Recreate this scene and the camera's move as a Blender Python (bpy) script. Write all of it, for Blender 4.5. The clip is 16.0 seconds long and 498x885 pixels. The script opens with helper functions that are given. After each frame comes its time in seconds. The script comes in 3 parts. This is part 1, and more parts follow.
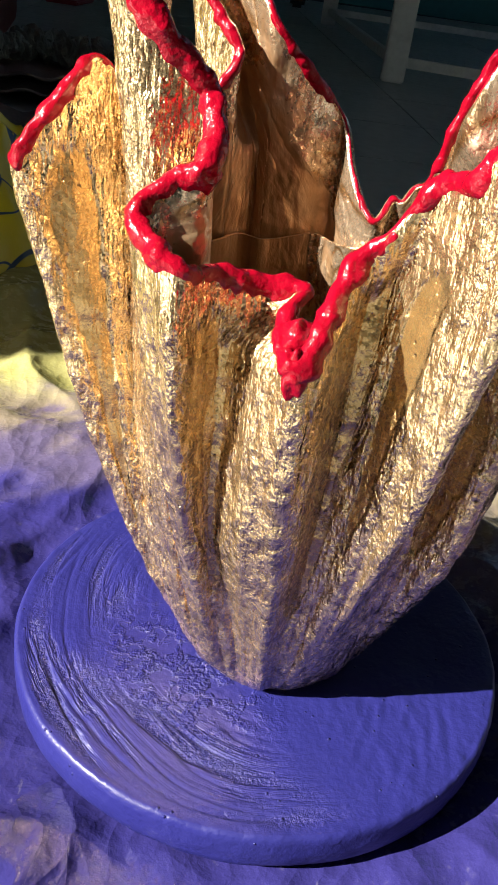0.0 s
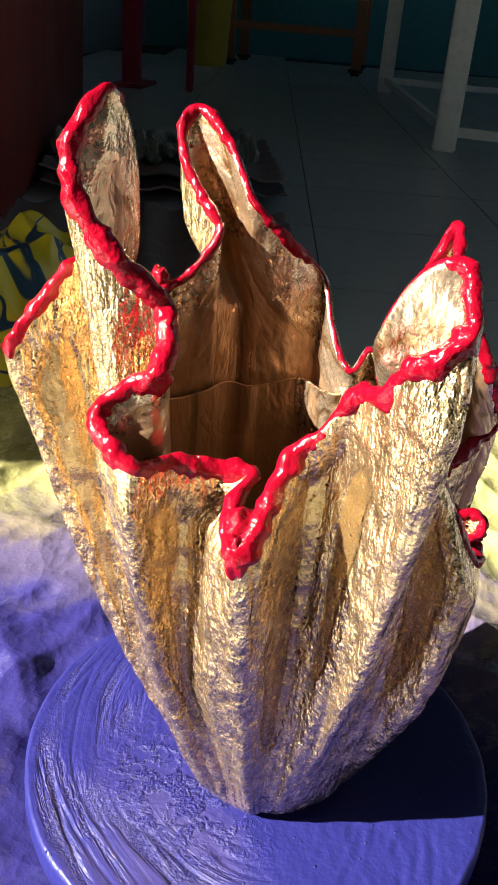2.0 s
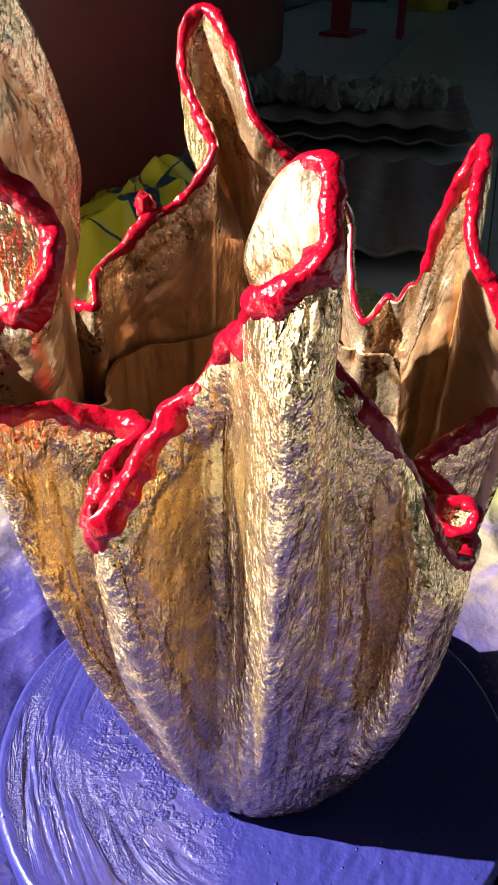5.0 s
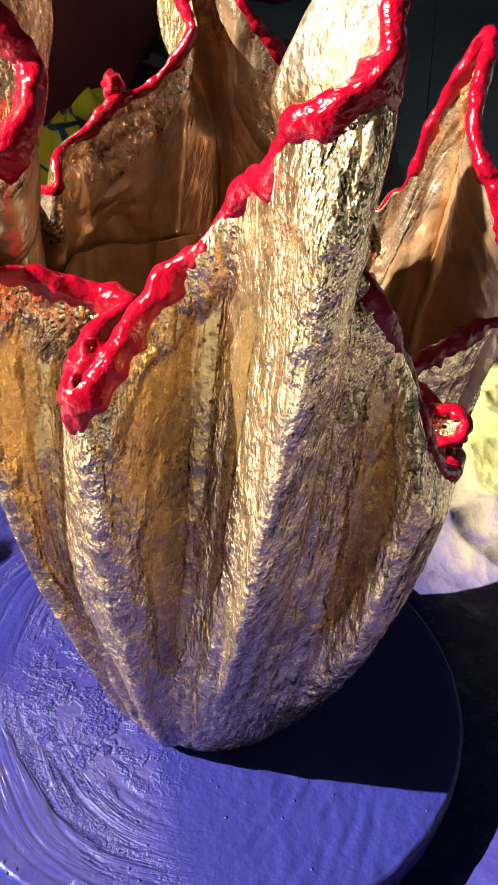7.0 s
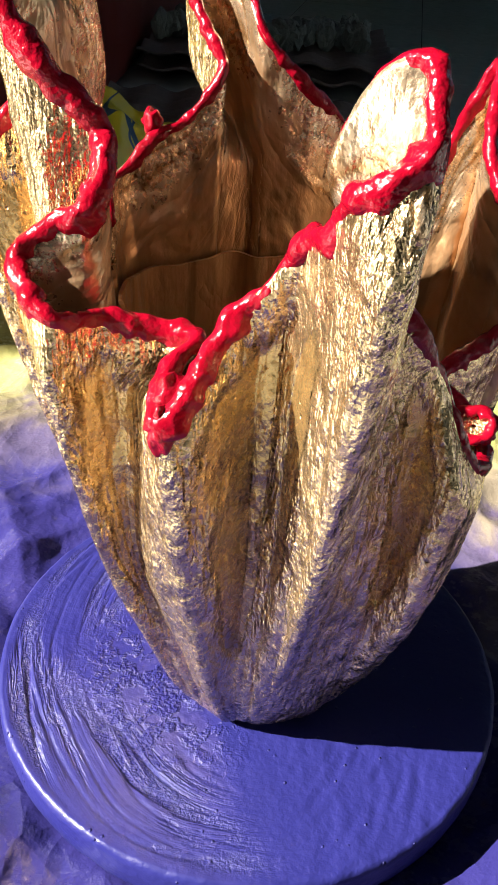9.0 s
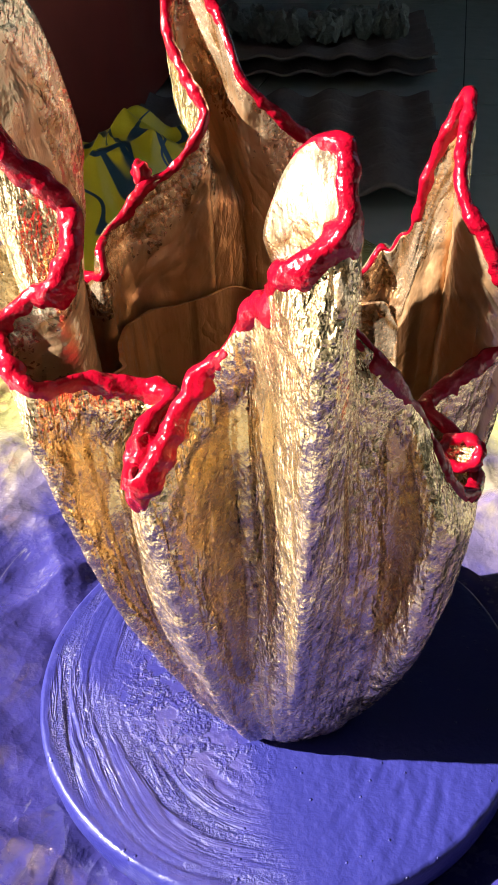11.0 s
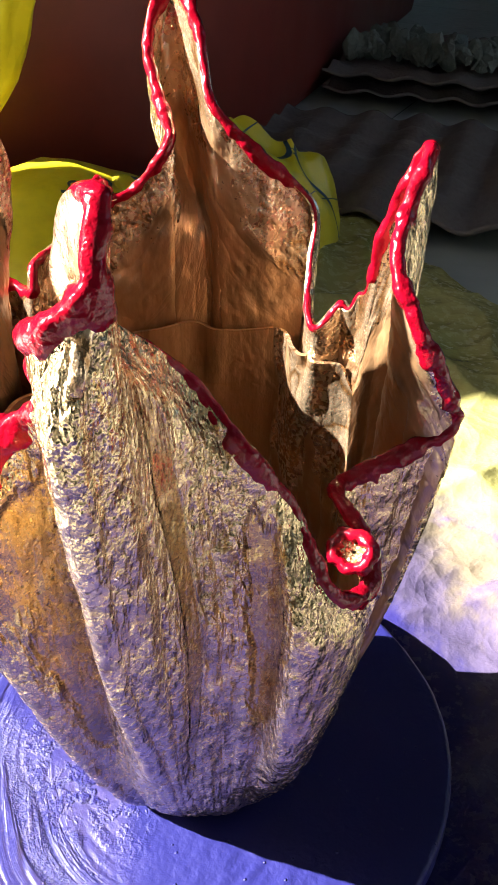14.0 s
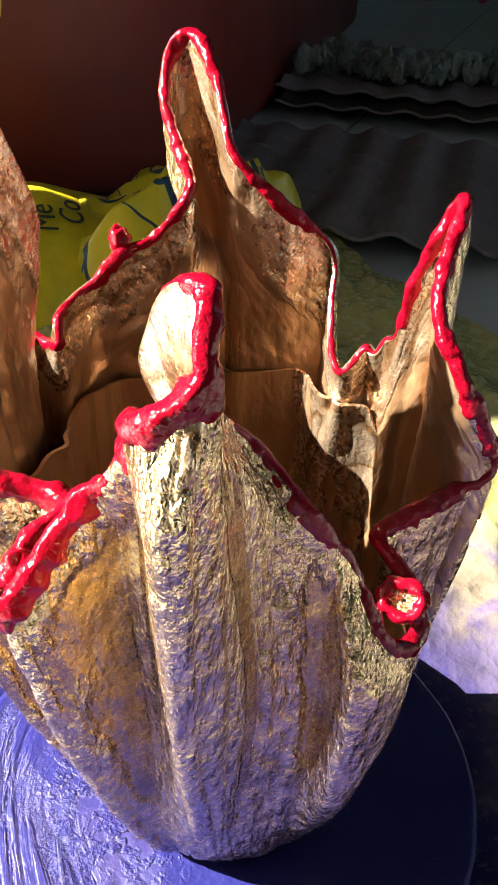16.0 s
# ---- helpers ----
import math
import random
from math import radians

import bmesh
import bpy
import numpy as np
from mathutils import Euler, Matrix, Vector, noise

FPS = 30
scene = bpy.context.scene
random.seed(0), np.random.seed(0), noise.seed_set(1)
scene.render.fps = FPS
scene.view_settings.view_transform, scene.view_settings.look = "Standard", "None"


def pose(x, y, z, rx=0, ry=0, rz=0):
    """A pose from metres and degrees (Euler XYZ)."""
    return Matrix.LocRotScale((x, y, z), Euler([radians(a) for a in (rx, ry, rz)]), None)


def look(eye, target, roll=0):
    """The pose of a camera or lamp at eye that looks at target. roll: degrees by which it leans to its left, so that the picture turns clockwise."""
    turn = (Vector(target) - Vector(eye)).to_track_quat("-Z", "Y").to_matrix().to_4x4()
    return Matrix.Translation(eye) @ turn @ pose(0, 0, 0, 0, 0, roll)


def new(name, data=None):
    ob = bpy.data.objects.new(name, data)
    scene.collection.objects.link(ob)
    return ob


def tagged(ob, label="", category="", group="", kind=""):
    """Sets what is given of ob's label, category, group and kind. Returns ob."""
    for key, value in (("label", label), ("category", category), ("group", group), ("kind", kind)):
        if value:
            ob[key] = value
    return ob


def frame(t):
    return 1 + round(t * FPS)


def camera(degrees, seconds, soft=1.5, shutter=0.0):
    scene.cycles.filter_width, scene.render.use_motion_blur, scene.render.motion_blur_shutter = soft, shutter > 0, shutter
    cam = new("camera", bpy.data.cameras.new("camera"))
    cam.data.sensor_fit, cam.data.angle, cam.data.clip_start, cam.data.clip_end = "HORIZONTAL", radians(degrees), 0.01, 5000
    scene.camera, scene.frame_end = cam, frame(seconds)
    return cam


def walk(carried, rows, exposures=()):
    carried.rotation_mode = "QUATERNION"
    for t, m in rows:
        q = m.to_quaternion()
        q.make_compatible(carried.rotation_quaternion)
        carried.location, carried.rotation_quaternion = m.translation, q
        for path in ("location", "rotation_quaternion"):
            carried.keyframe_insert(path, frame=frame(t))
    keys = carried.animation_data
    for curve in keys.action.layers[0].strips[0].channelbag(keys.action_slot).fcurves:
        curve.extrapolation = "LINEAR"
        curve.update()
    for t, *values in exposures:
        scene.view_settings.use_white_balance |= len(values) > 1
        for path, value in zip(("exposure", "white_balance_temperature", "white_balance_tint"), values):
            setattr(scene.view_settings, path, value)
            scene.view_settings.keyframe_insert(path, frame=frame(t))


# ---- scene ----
SIZE = 0.5  # metres for each unit of the plan below
cam = camera(32.8, 16.0, soft=1.5)
PATH = [
    (0, (0.036, 0.011, 0.389), (-0.015, 1.727, -0.636), 8.3),
    (0.5, (0.038, 0.011, 0.42), (-0.04, 1.727, -0.604), 7.4),
    (1, (0.041, 0.007, 0.448), (-0.067, 1.74, -0.544), 6.7),
    (1.5, (0.054, 0.001, 0.453), (-0.109, 1.755, -0.494), 5.6),
    (2, (0.077, 0.012, 0.453), (-0.157, 1.764, -0.483), 4.8),
    (2.5, (0.094, 0.045, 0.447), (-0.315, 1.763, -0.491), 6.4),
    (3, (0.108, 0.061, 0.44), (-0.387, 1.745, -0.519), 6.0),
    (3.5, (0.134, 0.075, 0.441), (-0.439, 1.709, -0.56), 4.3),
    (4, (0.153, 0.086, 0.441), (-0.478, 1.686, -0.58), 2.7),
    (4.5, (0.175, 0.095, 0.437), (-0.523, 1.661, -0.593), 0.5),
    (7, (0.145, 0.09, 0.387), (-0.306, 1.718, -0.684), 7.4),
    (7.5, (0.136, 0.089, 0.395), (-0.3, 1.697, -0.711), 7.7),
    (8, (0.11, 0.076, 0.402), (-0.271, 1.697, -0.706), 8.3),
    (10.5, (0.169, 0.057, 0.437), (-0.428, 1.583, -0.711), -1.6),
    (11, (0.164, 0.074, 0.443), (-0.44, 1.596, -0.705), -2.1),
    (11.5, (0.178, 0.089, 0.453), (-0.45, 1.608, -0.686), -3.3),
    (12, (0.201, 0.1, 0.454), (-0.447, 1.622, -0.669), -0.8),
    (12.5, (0.216, 0.116, 0.445), (-0.504, 1.628, -0.647), 0.9),
    (13, (0.228, 0.127, 0.437), (-0.567, 1.616, -0.635), 1.6),
    (13.5, (0.233, 0.14, 0.434), (-0.599, 1.596, -0.656), 0.8),
    (14, (0.234, 0.155, 0.441), (-0.641, 1.555, -0.689), 1.7),
    (14.5, (0.231, 0.168, 0.446), (-0.687, 1.525, -0.7), 2.5),
    (15, (0.23, 0.177, 0.452), (-0.704, 1.513, -0.706), 1.9),
    (15.5, (0.216, 0.161, 0.451), (-0.647, 1.568, -0.677), 2.7),
    (16, (0.197, 0.144, 0.456), (-0.58, 1.611, -0.66), 2.0),
]
walk(cam, [(t, look(Vector(eye) * SIZE, Vector(target) * SIZE, roll)) for t, eye, target, roll in PATH],
     [(0.0, 1.82), (1.5, 2.06), (4.5, 2.42), (8.0, 2.06), (11.0, 2.48), (13.0, 2.82), (15.0, 2.92), (16.0, 2.7)])

# ---- world, sun, exposure ----
SUN_AZ, SUN_EL = radians(28), radians(31)
TO_SUN = Vector((-math.cos(SUN_AZ) * math.cos(SUN_EL), -math.sin(SUN_AZ) * math.cos(SUN_EL), math.sin(SUN_EL)))
world = bpy.data.worlds.new("sky")
world.use_nodes = True
scene.world = world
wn = world.node_tree.nodes
sky = wn.new("ShaderNodeTexSky")
sky.sky_type, sky.sun_disc = "NISHITA", False
sky.sun_elevation, sky.sun_rotation = SUN_EL, math.atan2(TO_SUN.x, TO_SUN.y)
world.node_tree.links.new(sky.outputs[0], wn["Background"].inputs[0])
wn["Background"].inputs[1].default_value = 0.037
sun = new("sun", bpy.data.lights.new("sun", "SUN"))
sun.data.energy, sun.data.angle, sun.data.color = 5.0, radians(0.5), (1.0, 0.94, 0.84)
sun.matrix_world = look(TO_SUN * 20, (0, 0, 0))


# ---- materials ----
class Mat:
    """A small builder of node materials."""

    def __init__(self, name, rough=0.6, metal=0.0, coat=0.0):
        self.m = bpy.data.materials.new(name)
        self.m.use_nodes = True
        self.n, self.l = self.m.node_tree.nodes, self.m.node_tree.links
        self.b = self.n["Principled BSDF"]
        self.b.inputs["Roughness"].default_value = rough
        self.b.inputs["Metallic"].default_value = metal
        self.b.inputs["Coat Weight"].default_value = coat
        self.b.inputs["Coat Roughness"].default_value = 0.12
        self.co = self.n.new("ShaderNodeTexCoord").outputs["Object"]

    def put(self, socket, value):
        if hasattr(value, "is_output"):
            self.l.new(value, socket)
        elif isinstance(value, tuple) and len(value) == 3 and socket.type == "RGBA":
            socket.default_value = (*value, 1)
        else:
            socket.default_value = value

    def noise(self, scale, detail=4, rough=0.55, stretch=(1, 1, 1), warp=0.0, co=None):
        mp = self.n.new("ShaderNodeMapping")
        mp.inputs["Scale"].default_value = stretch
        self.put(mp.inputs["Vector"], co or self.co)
        t = self.n.new("ShaderNodeTexNoise")
        for k, v in (("Scale", scale), ("Detail", detail), ("Roughness", rough), ("Distortion", warp)):
            t.inputs[k].default_value = v
        self.l.new(mp.outputs[0], t.inputs["Vector"])
        return t.outputs["Fac"]

    def voronoi(self, scale, feature="F1", stretch=(1, 1, 1), co=None):
        mp = self.n.new("ShaderNodeMapping")
        mp.inputs["Scale"].default_value = stretch
        self.put(mp.inputs["Vector"], co or self.co)
        t = self.n.new("ShaderNodeTexVoronoi")
        t.feature = feature
        t.inputs["Scale"].default_value = scale
        self.l.new(mp.outputs[0], t.inputs["Vector"])
        return t.outputs["Distance"]

    def math(self, op, a, b=0.0, clamp=False):
        t = self.n.new("ShaderNodeMath")
        t.operation, t.use_clamp = op, clamp
        self.put(t.inputs[0], a)
        self.put(t.inputs[1], b)
        return t.outputs[0]

    def ramp(self, fac, lo, hi, to_lo=0.0, to_hi=1.0):
        t = self.n.new("ShaderNodeMapRange")
        t.interpolation_type = "SMOOTHSTEP"
        for k, v in ((0, fac), (1, lo), (2, hi), (3, to_lo), (4, to_hi)):
            self.put(t.inputs[k], v)
        return t.outputs[0]

    def mix(self, fac, a, b):
        t = self.n.new("ShaderNodeMix")
        t.data_type = "RGBA"
        self.put(t.inputs[0], fac)
        self.put(t.inputs[6], a)
        self.put(t.inputs[7], b)
        return t.outputs[2]

    def attr(self, name):
        t = self.n.new("ShaderNodeAttribute")
        t.attribute_name = name
        return t.outputs["Vector"]

    def axis(self, i):
        t = self.n.new("ShaderNodeSeparateXYZ")
        self.l.new(self.co, t.inputs[0])
        return t.outputs[i]

    def far(self, point, stretch=(1, 1, 1)):
        """Distance of the place from a point, in metres."""
        mp = self.n.new("ShaderNodeMapping")
        mp.inputs["Scale"].default_value = stretch
        mp.inputs["Location"].default_value = [-p * s for p, s in zip(point, stretch)]
        self.l.new(self.co, mp.inputs[0])
        t = self.n.new("ShaderNodeVectorMath")
        t.operation = "LENGTH"
        self.l.new(mp.outputs[0], t.inputs[0])
        return t.outputs["Value"]

    def bump(self, height, distance, strength=1.0, chain=None):
        t = self.n.new("ShaderNodeBump")
        t.inputs["Strength"].default_value, t.inputs["Distance"].default_value = strength, distance * SIZE
        self.put(t.inputs["Height"], height)
        if chain is not None:
            self.l.new(chain, t.inputs["Normal"])
        return t.outputs[0]

    def done(self, color, rough=None, normal=None, metal=None):
        self.put(self.b.inputs["Base Color"], color)
        for key, v in (("Roughness", rough), ("Normal", normal), ("Metallic", metal)):
            if v is not None:
                self.put(self.b.inputs[key], v)
        return self.m


def plain(name, color, rough=0.6, metal=0.0, vary=0.25, grain=40.0, bump=0.0006):
    m = Mat(name, rough, metal)
    big, fine = m.noise(grain * 0.15), m.noise(grain)
    c = m.mix(big, tuple(x * (1 - vary) for x in color), tuple(min(1, x * (1 + vary)) for x in color))
    c = m.mix(m.ramp(fine, 0.35, 0.75, 0, 0.35), c, tuple(x * 0.6 for x in color))
    return m.done(c, m.ramp(big, 0.3, 0.7, rough * 0.85, min(1, rough * 1.15)), m.bump(fine, bump))


def gold_paint(name, rough_tone, smooth_tone, crumple=0.0, outside=True):
    """Metallic enamel over stiffened cloth; "lay" runs round and up the cloth, "finish" is 1 where the paint lies smooth."""
    m = Mat(name, 0.3, 0.8, 0.6 if outside else 0.5)
    m.b.inputs["Coat Roughness"].default_value = 0.13
    z, lay = m.axis(2), m.attr("lay")
    streak = m.noise(70, 4, 0.6, (1, 1, 0.14), 0.3, lay)
    knob, fine = m.noise(190, 3, 0.62, (1, 1, 0.6)), m.noise(430, 2, 0.5)
    sep = m.n.new("ShaderNodeSeparateXYZ")
    m.l.new(m.attr("finish"), sep.inputs[0])
    if outside:
        broken = m.math("MULTIPLY", m.math("SUBTRACT", m.noise(130, 4, 0.65, (1, 1, 0.13), 0.3, lay), 0.5), 1.9)
        smooth = m.ramp(m.math("ADD", sep.outputs[0], broken), 0.18, 0.80)
    else:
        # inside, a high second value picks the pale tone; the lining's sunlit patch uses it
        smooth = m.ramp(m.math("ADD", sep.outputs[1], m.math("MULTIPLY", m.math("SUBTRACT", m.noise(40, 4, 0.6, (1, 1, 0.5), 0.4, lay), 0.5), 0.7)), 0.82, 0.98, 1.0, 0.0)
    gold = m.mix(smooth, rough_tone, smooth_tone)
    gold = m.mix(m.math("MULTIPLY", m.ramp(streak, 0.50, 0.62, 0, 0.8), m.ramp(smooth, 0, 1, 0.25, 1.0)), gold, tuple(0.55 * x for x in smooth_tone))
    # brown painted into the hollows between knobs, deepening their shade
    hollow_shade = m.math("MULTIPLY", m.ramp(knob, 0.37, 0.50, 1.0, 0.0), m.ramp(smooth, 0, 1, 0.5 if outside else 0.35, 0.12 if outside else 0.0))
    gold = m.mix(hollow_shade, gold, (0.22, 0.115, 0.045))
    spots = m.math("MULTIPLY", m.ramp(m.voronoi(210), 0.06, 0.20, 1.0, 0.0), m.ramp(m.noise(60, 3), 0.50, 0.62))
    gold = m.mix(m.math("MULTIPLY", spots, 0.5 if outside else 0.15), gold, (0.05, 0.028, 0.015))
    # violet overspray, drifting up from the foot and breaking into flecks
    drift = m.math("MULTIPLY", m.math("SUBTRACT", m.noise(34, 4, 0.6, (1, 1, 0.25), 0.2, lay), 0.5), 0.11)
    fleck = m.math("MULTIPLY", m.math("SUBTRACT", knob, 0.5), 0.10)
    edge = m.math("ADD", z, m.math("ADD", drift, fleck))
    spray = m.ramp(edge, 0.026, 0.070, 0.88, 0.0)
    metal = m.math("MULTIPLY", m.ramp(smooth, 0, 1, *((0.92, 0.82) if outside else (0.85, 0.65))), m.ramp(spray, 0.2, 0.9, 1.0, 0.45))
    rough = m.math("ADD", m.ramp(smooth, 0, 1, 0.24 if outside else 0.26, 0.25 if outside else 0.34), m.ramp(spray, 0, 1, 0.0, 0.06))
    rough = m.math("ADD", rough, m.ramp(fine, 0.3, 0.7, -0.05, 0.05))
    creases = m.noise(110, 3, 0.5, (1, 1, 0.13), 0.3, lay)
    nrm = m.bump(creases, 0.0024 if outside else 0.0007, 0.9)
    nrm = m.bump(m.noise(230, 3, 0.5, (1, 1, 0.07), 0.2, lay), 0.0018 if outside else 0.0005, 0.9, nrm)
    strand = m.noise(170, 3, 0.6, (1, 1, 0.12))
    uneven = m.ramp(m.noise(28, 3, 0.6, (1, 1, 0.4)), 0.38, 0.62, 0.35, 1.25)
    nrm = m.bump(m.math("MULTIPLY", strand, m.ramp(smooth, 0, 1, 1.0, 0.25)), 0.0032 if outside else 0.0006, 1.0, nrm)
    nrm = m.bump(m.math("MULTIPLY", m.math("MULTIPLY", knob, uneven), m.ramp(smooth, 0, 1, 1.0, 0.30)), (0.0042 if outside else 0.0018), 1.0, nrm)
    if crumple:
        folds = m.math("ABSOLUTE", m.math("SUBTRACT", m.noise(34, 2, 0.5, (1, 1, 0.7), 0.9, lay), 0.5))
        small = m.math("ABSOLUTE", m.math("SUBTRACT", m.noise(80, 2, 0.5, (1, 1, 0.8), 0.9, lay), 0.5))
        # fold valleys are coloured brown, a painted shade that the bump alone lacks
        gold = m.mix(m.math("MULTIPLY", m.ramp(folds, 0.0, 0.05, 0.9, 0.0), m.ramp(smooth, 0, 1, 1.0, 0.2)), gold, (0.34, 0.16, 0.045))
        nrm = m.bump(folds, crumple, 0.9, nrm)
        nrm = m.bump(small, 0.2 * crumple, 0.9, nrm)
    nrm = m.bump(spots, -0.0016 if outside else -0.0001, 0.8, nrm)
    nrm = m.bump(m.math("MULTIPLY", fine, m.ramp(smooth, 0, 1, 1.0, 0.35)), 0.0004, 1.0, nrm)
    m.put(m.b.inputs["Coat Normal"], nrm)
    col = m.mix(spray, gold, (0.115, 0.065, 0.175))
    return m.done(col, rough, nrm, metal)


def red_paint():
    m = Mat("red_gloss_paint", 0.16)
    blob = m.noise(90, 3)
    m.b.inputs["Specular IOR Level"].default_value = 0.3
    col = m.mix(blob, (0.16, 0.001, 0.007), (0.31, 0.002, 0.015))
    return m.done(col, None, m.bump(m.noise(230, 3, 0.5), 0.0022, 0.7))


def blue_paint():
    """Thick brushed paint; "brush" runs along the round strokes, "work" is 1 where the brush left them."""
    m = Mat("blue_brushed_paint", 0.4)
    m.b.inputs["Specular IOR Level"].default_value = 0.4
    brush = m.attr("brush")
    sep = m.n.new("ShaderNodeSeparateXYZ")
    m.l.new(m.attr("work"), sep.inputs[0])
    worked = sep.outputs[0]
    groove = m.noise(420, 3, 0.6, (1, 0.07, 0.07), 0.25, brush)
    patch, fine = m.noise(11, 3), m.noise(620, 3, 0.65)
    dry = m.math("MULTIPLY", worked, m.ramp(m.noise(60, 4, 0.65, (1, 0.3, 0.3), 0.5, brush), 0.42, 0.60))
    col = m.mix(patch, (0.015, 0.015, 0.118), (0.019, 0.020, 0.146))
    col = m.mix(m.math("MULTIPLY", dry, m.ramp(fine, 0.45, 0.62, 0.0, 0.30)), col, (0.14, 0.13, 0.36))
    nrm = m.bump(m.math("MULTIPLY", groove, worked), 0.0010, 1.0)
    nrm = m.bump(m.math("MULTIPLY", fine, m.ramp(dry, 0, 1, 0.03, 1.0)), 0.0026, 1.0, nrm)
    drops = m.ramp(m.voronoi(120), 0.03, 0.12, 1.0, 0.0)
    nrm = m.bump(m.math("MULTIPLY", drops, m.ramp(m.noise(31, 2), 0.46, 0.56)), 0.0013, 0.9, nrm)
    nrm = m.bump(m.noise(55, 3, 0.5), 0.0012, 0.7, nrm)
    nrm = m.bump(m.noise(240, 3, 0.55), 0.0006, 0.9, nrm)
    wet = m.math("MULTIPLY", sep.outputs[1], m.ramp(m.noise(95, 4, 0.65), 0.44, 0.58))
    nrm = m.bump(m.math("MULTIPLY", m.noise(480, 3, 0.6), wet), 0.0026, 1.0, nrm)
    rough = m.math("SUBTRACT", m.ramp(dry, 0, 1, 0.40, 0.25), m.math("MULTIPLY", wet, 0.27))
    return m.done(col, m.math("ADD", rough, m.ramp(patch, 0.35, 0.65, -0.04, 0.06)), nrm)


def sheet_paint():
    m = Mat("painted_yellow_sheet", 0.3)
    r = m.far((0.0, 0.25, 0), (1, 0.9, 0))
    warp = m.math("MULTIPLY", m.math("SUBTRACT", m.noise(7, 6, 0.65, warp=0.8), 0.5), 0.22)
    e = m.math("ADD", r, warp)
    patch, fine = m.noise(16, 5, 0.6), m.noise(90, 5, 0.65)
    scuff = m.noise(60, 4, 0.7, (1, 0.12, 1), 1.2)
    yellow = m.mix(patch, (0.36, 0.34, 0.17), (0.39, 0.365, 0.10))
    mauve = m.mix(m.ramp(patch, 0.47, 0.62), (0.20, 0.165, 0.12), (0.105, 0.08, 0.15))
    blue = m.mix(patch, (0.020, 0.018, 0.115), (0.036, 0.031, 0.155))
    col = m.mix(m.ramp(e, 0.40, 0.47), mauve, yellow)
    violet = m.mix(patch, (0.065, 0.052, 0.130), (0.115, 0.095, 0.160))
    col = m.mix(m.ramp(e, 0.335, 0.39), violet, col)
    col = m.mix(m.ramp(e, 0.285, 0.33), blue, col)
    col = m.mix(m.ramp(m.math("ADD", m.axis(0), warp), 0.24, 0.40), col, violet)
    stain = m.math("MULTIPLY", m.ramp(m.noise(13, 3), 0.64, 0.70), m.ramp(fine, 0.40, 0.55))
    col = m.mix(m.math("MULTIPLY", stain, 0.7), col, (0.17, 0.075, 0.045))
    col = m.mix(m.ramp(fine, 0.62, 0.75, 0, 0.10), col, (0.50, 0.45, 0.48))
    col = m.mix(m.ramp(scuff, 0.64, 0.72, 0, 0.18), col, (0.50, 0.48, 0.48))
    bent = m.n.new("ShaderNodeVectorMath")
    bent.operation = "MULTIPLY_ADD"
    wave = m.n.new("ShaderNodeTexNoise")
    wave.inputs["Scale"].default_value = 9
    m.l.new(m.co, wave.inputs["Vector"])
    m.l.new(wave.outputs["Color"], bent.inputs[0])
    bent.inputs[1].default_value = (0.06, 0.06, 0.0)
    m.l.new(m.co, bent.inputs[2])
    fold = m.voronoi(15, "F1", (1, 0.6, 1), bent.outputs[0])
    crease = m.voronoi(34, "F1", (0.7, 1, 1), bent.outputs[0])
    tiny = m.voronoi(80, "F1", (1, 0.7, 1), bent.outputs[0])
    nrm = m.bump(fold, 0.008, 0.9)
    nrm = m.bump(crease, 0.0028, 0.9, nrm)
    nrm = m.bump(tiny, 0.0014, 0.9, nrm)
    return m.done(col, m.ramp(fine, 0.3, 0.7, 0.14, 0.34), m.bump(m.noise(240, 3, 0.6), 0.0008, 0.7, nrm))


def sack_plastic():
    m = Mat("yellow_printed_plastic", 0.35)
    patch = m.noise(9, 4)
    stems = m.math("ABSOLUTE", m.math("SUBTRACT", m.noise(6.5, 0.5, 0.5, (1, 1, 1), 0.5), 0.5))
    twigs = m.math("ABSOLUTE", m.math("SUBTRACT", m.noise(11, 0.5, 0.5, (1, 0.5, 1), 0.8), 0.47))
    col = m.mix(patch, (0.56, 0.46, 0.02), (0.68, 0.58, 0.03))
    col = m.mix(m.ramp(stems, 0.012, 0.020, 1.0, 0.0), col, (0.012, 0.05, 0.10))
    col = m.mix(m.ramp(twigs, 0.008, 0.014, 1.0, 0.0), col, (0.012, 0.05, 0.10))
    return m.done(col, None, m.bump(m.noise(40, 4), 0.004, 0.5))


GOLD = gold_paint("gold_paint", (0.87, 0.62, 0.335), (0.64, 0.405, 0.16))
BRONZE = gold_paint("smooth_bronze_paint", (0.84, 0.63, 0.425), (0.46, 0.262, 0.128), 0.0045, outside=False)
RED, BLUE, SHEET, SACK = red_paint(), blue_paint(), sheet_paint(), sack_plastic()
YELLOW = plain("plain_yellow_plastic", (0.75, 0.62, 0.02), 0.35, vary=0.12)


def floor_tile():
    m = Mat("grey_floor_tile", 0.3)
    cloud, dust = m.noise(3, 3), m.noise(28, 4)
    col = m.mix(cloud, (0.335, 0.37, 0.355), (0.40, 0.425, 0.405))
    return m.done(m.mix(m.ramp(dust, 0.5, 0.8, 0, 0.25), col, (0.30, 0.31, 0.29)), m.ramp(dust, 0.3, 0.7, 0.32, 0.45), m.bump(cloud, 0.0006, 0.4))


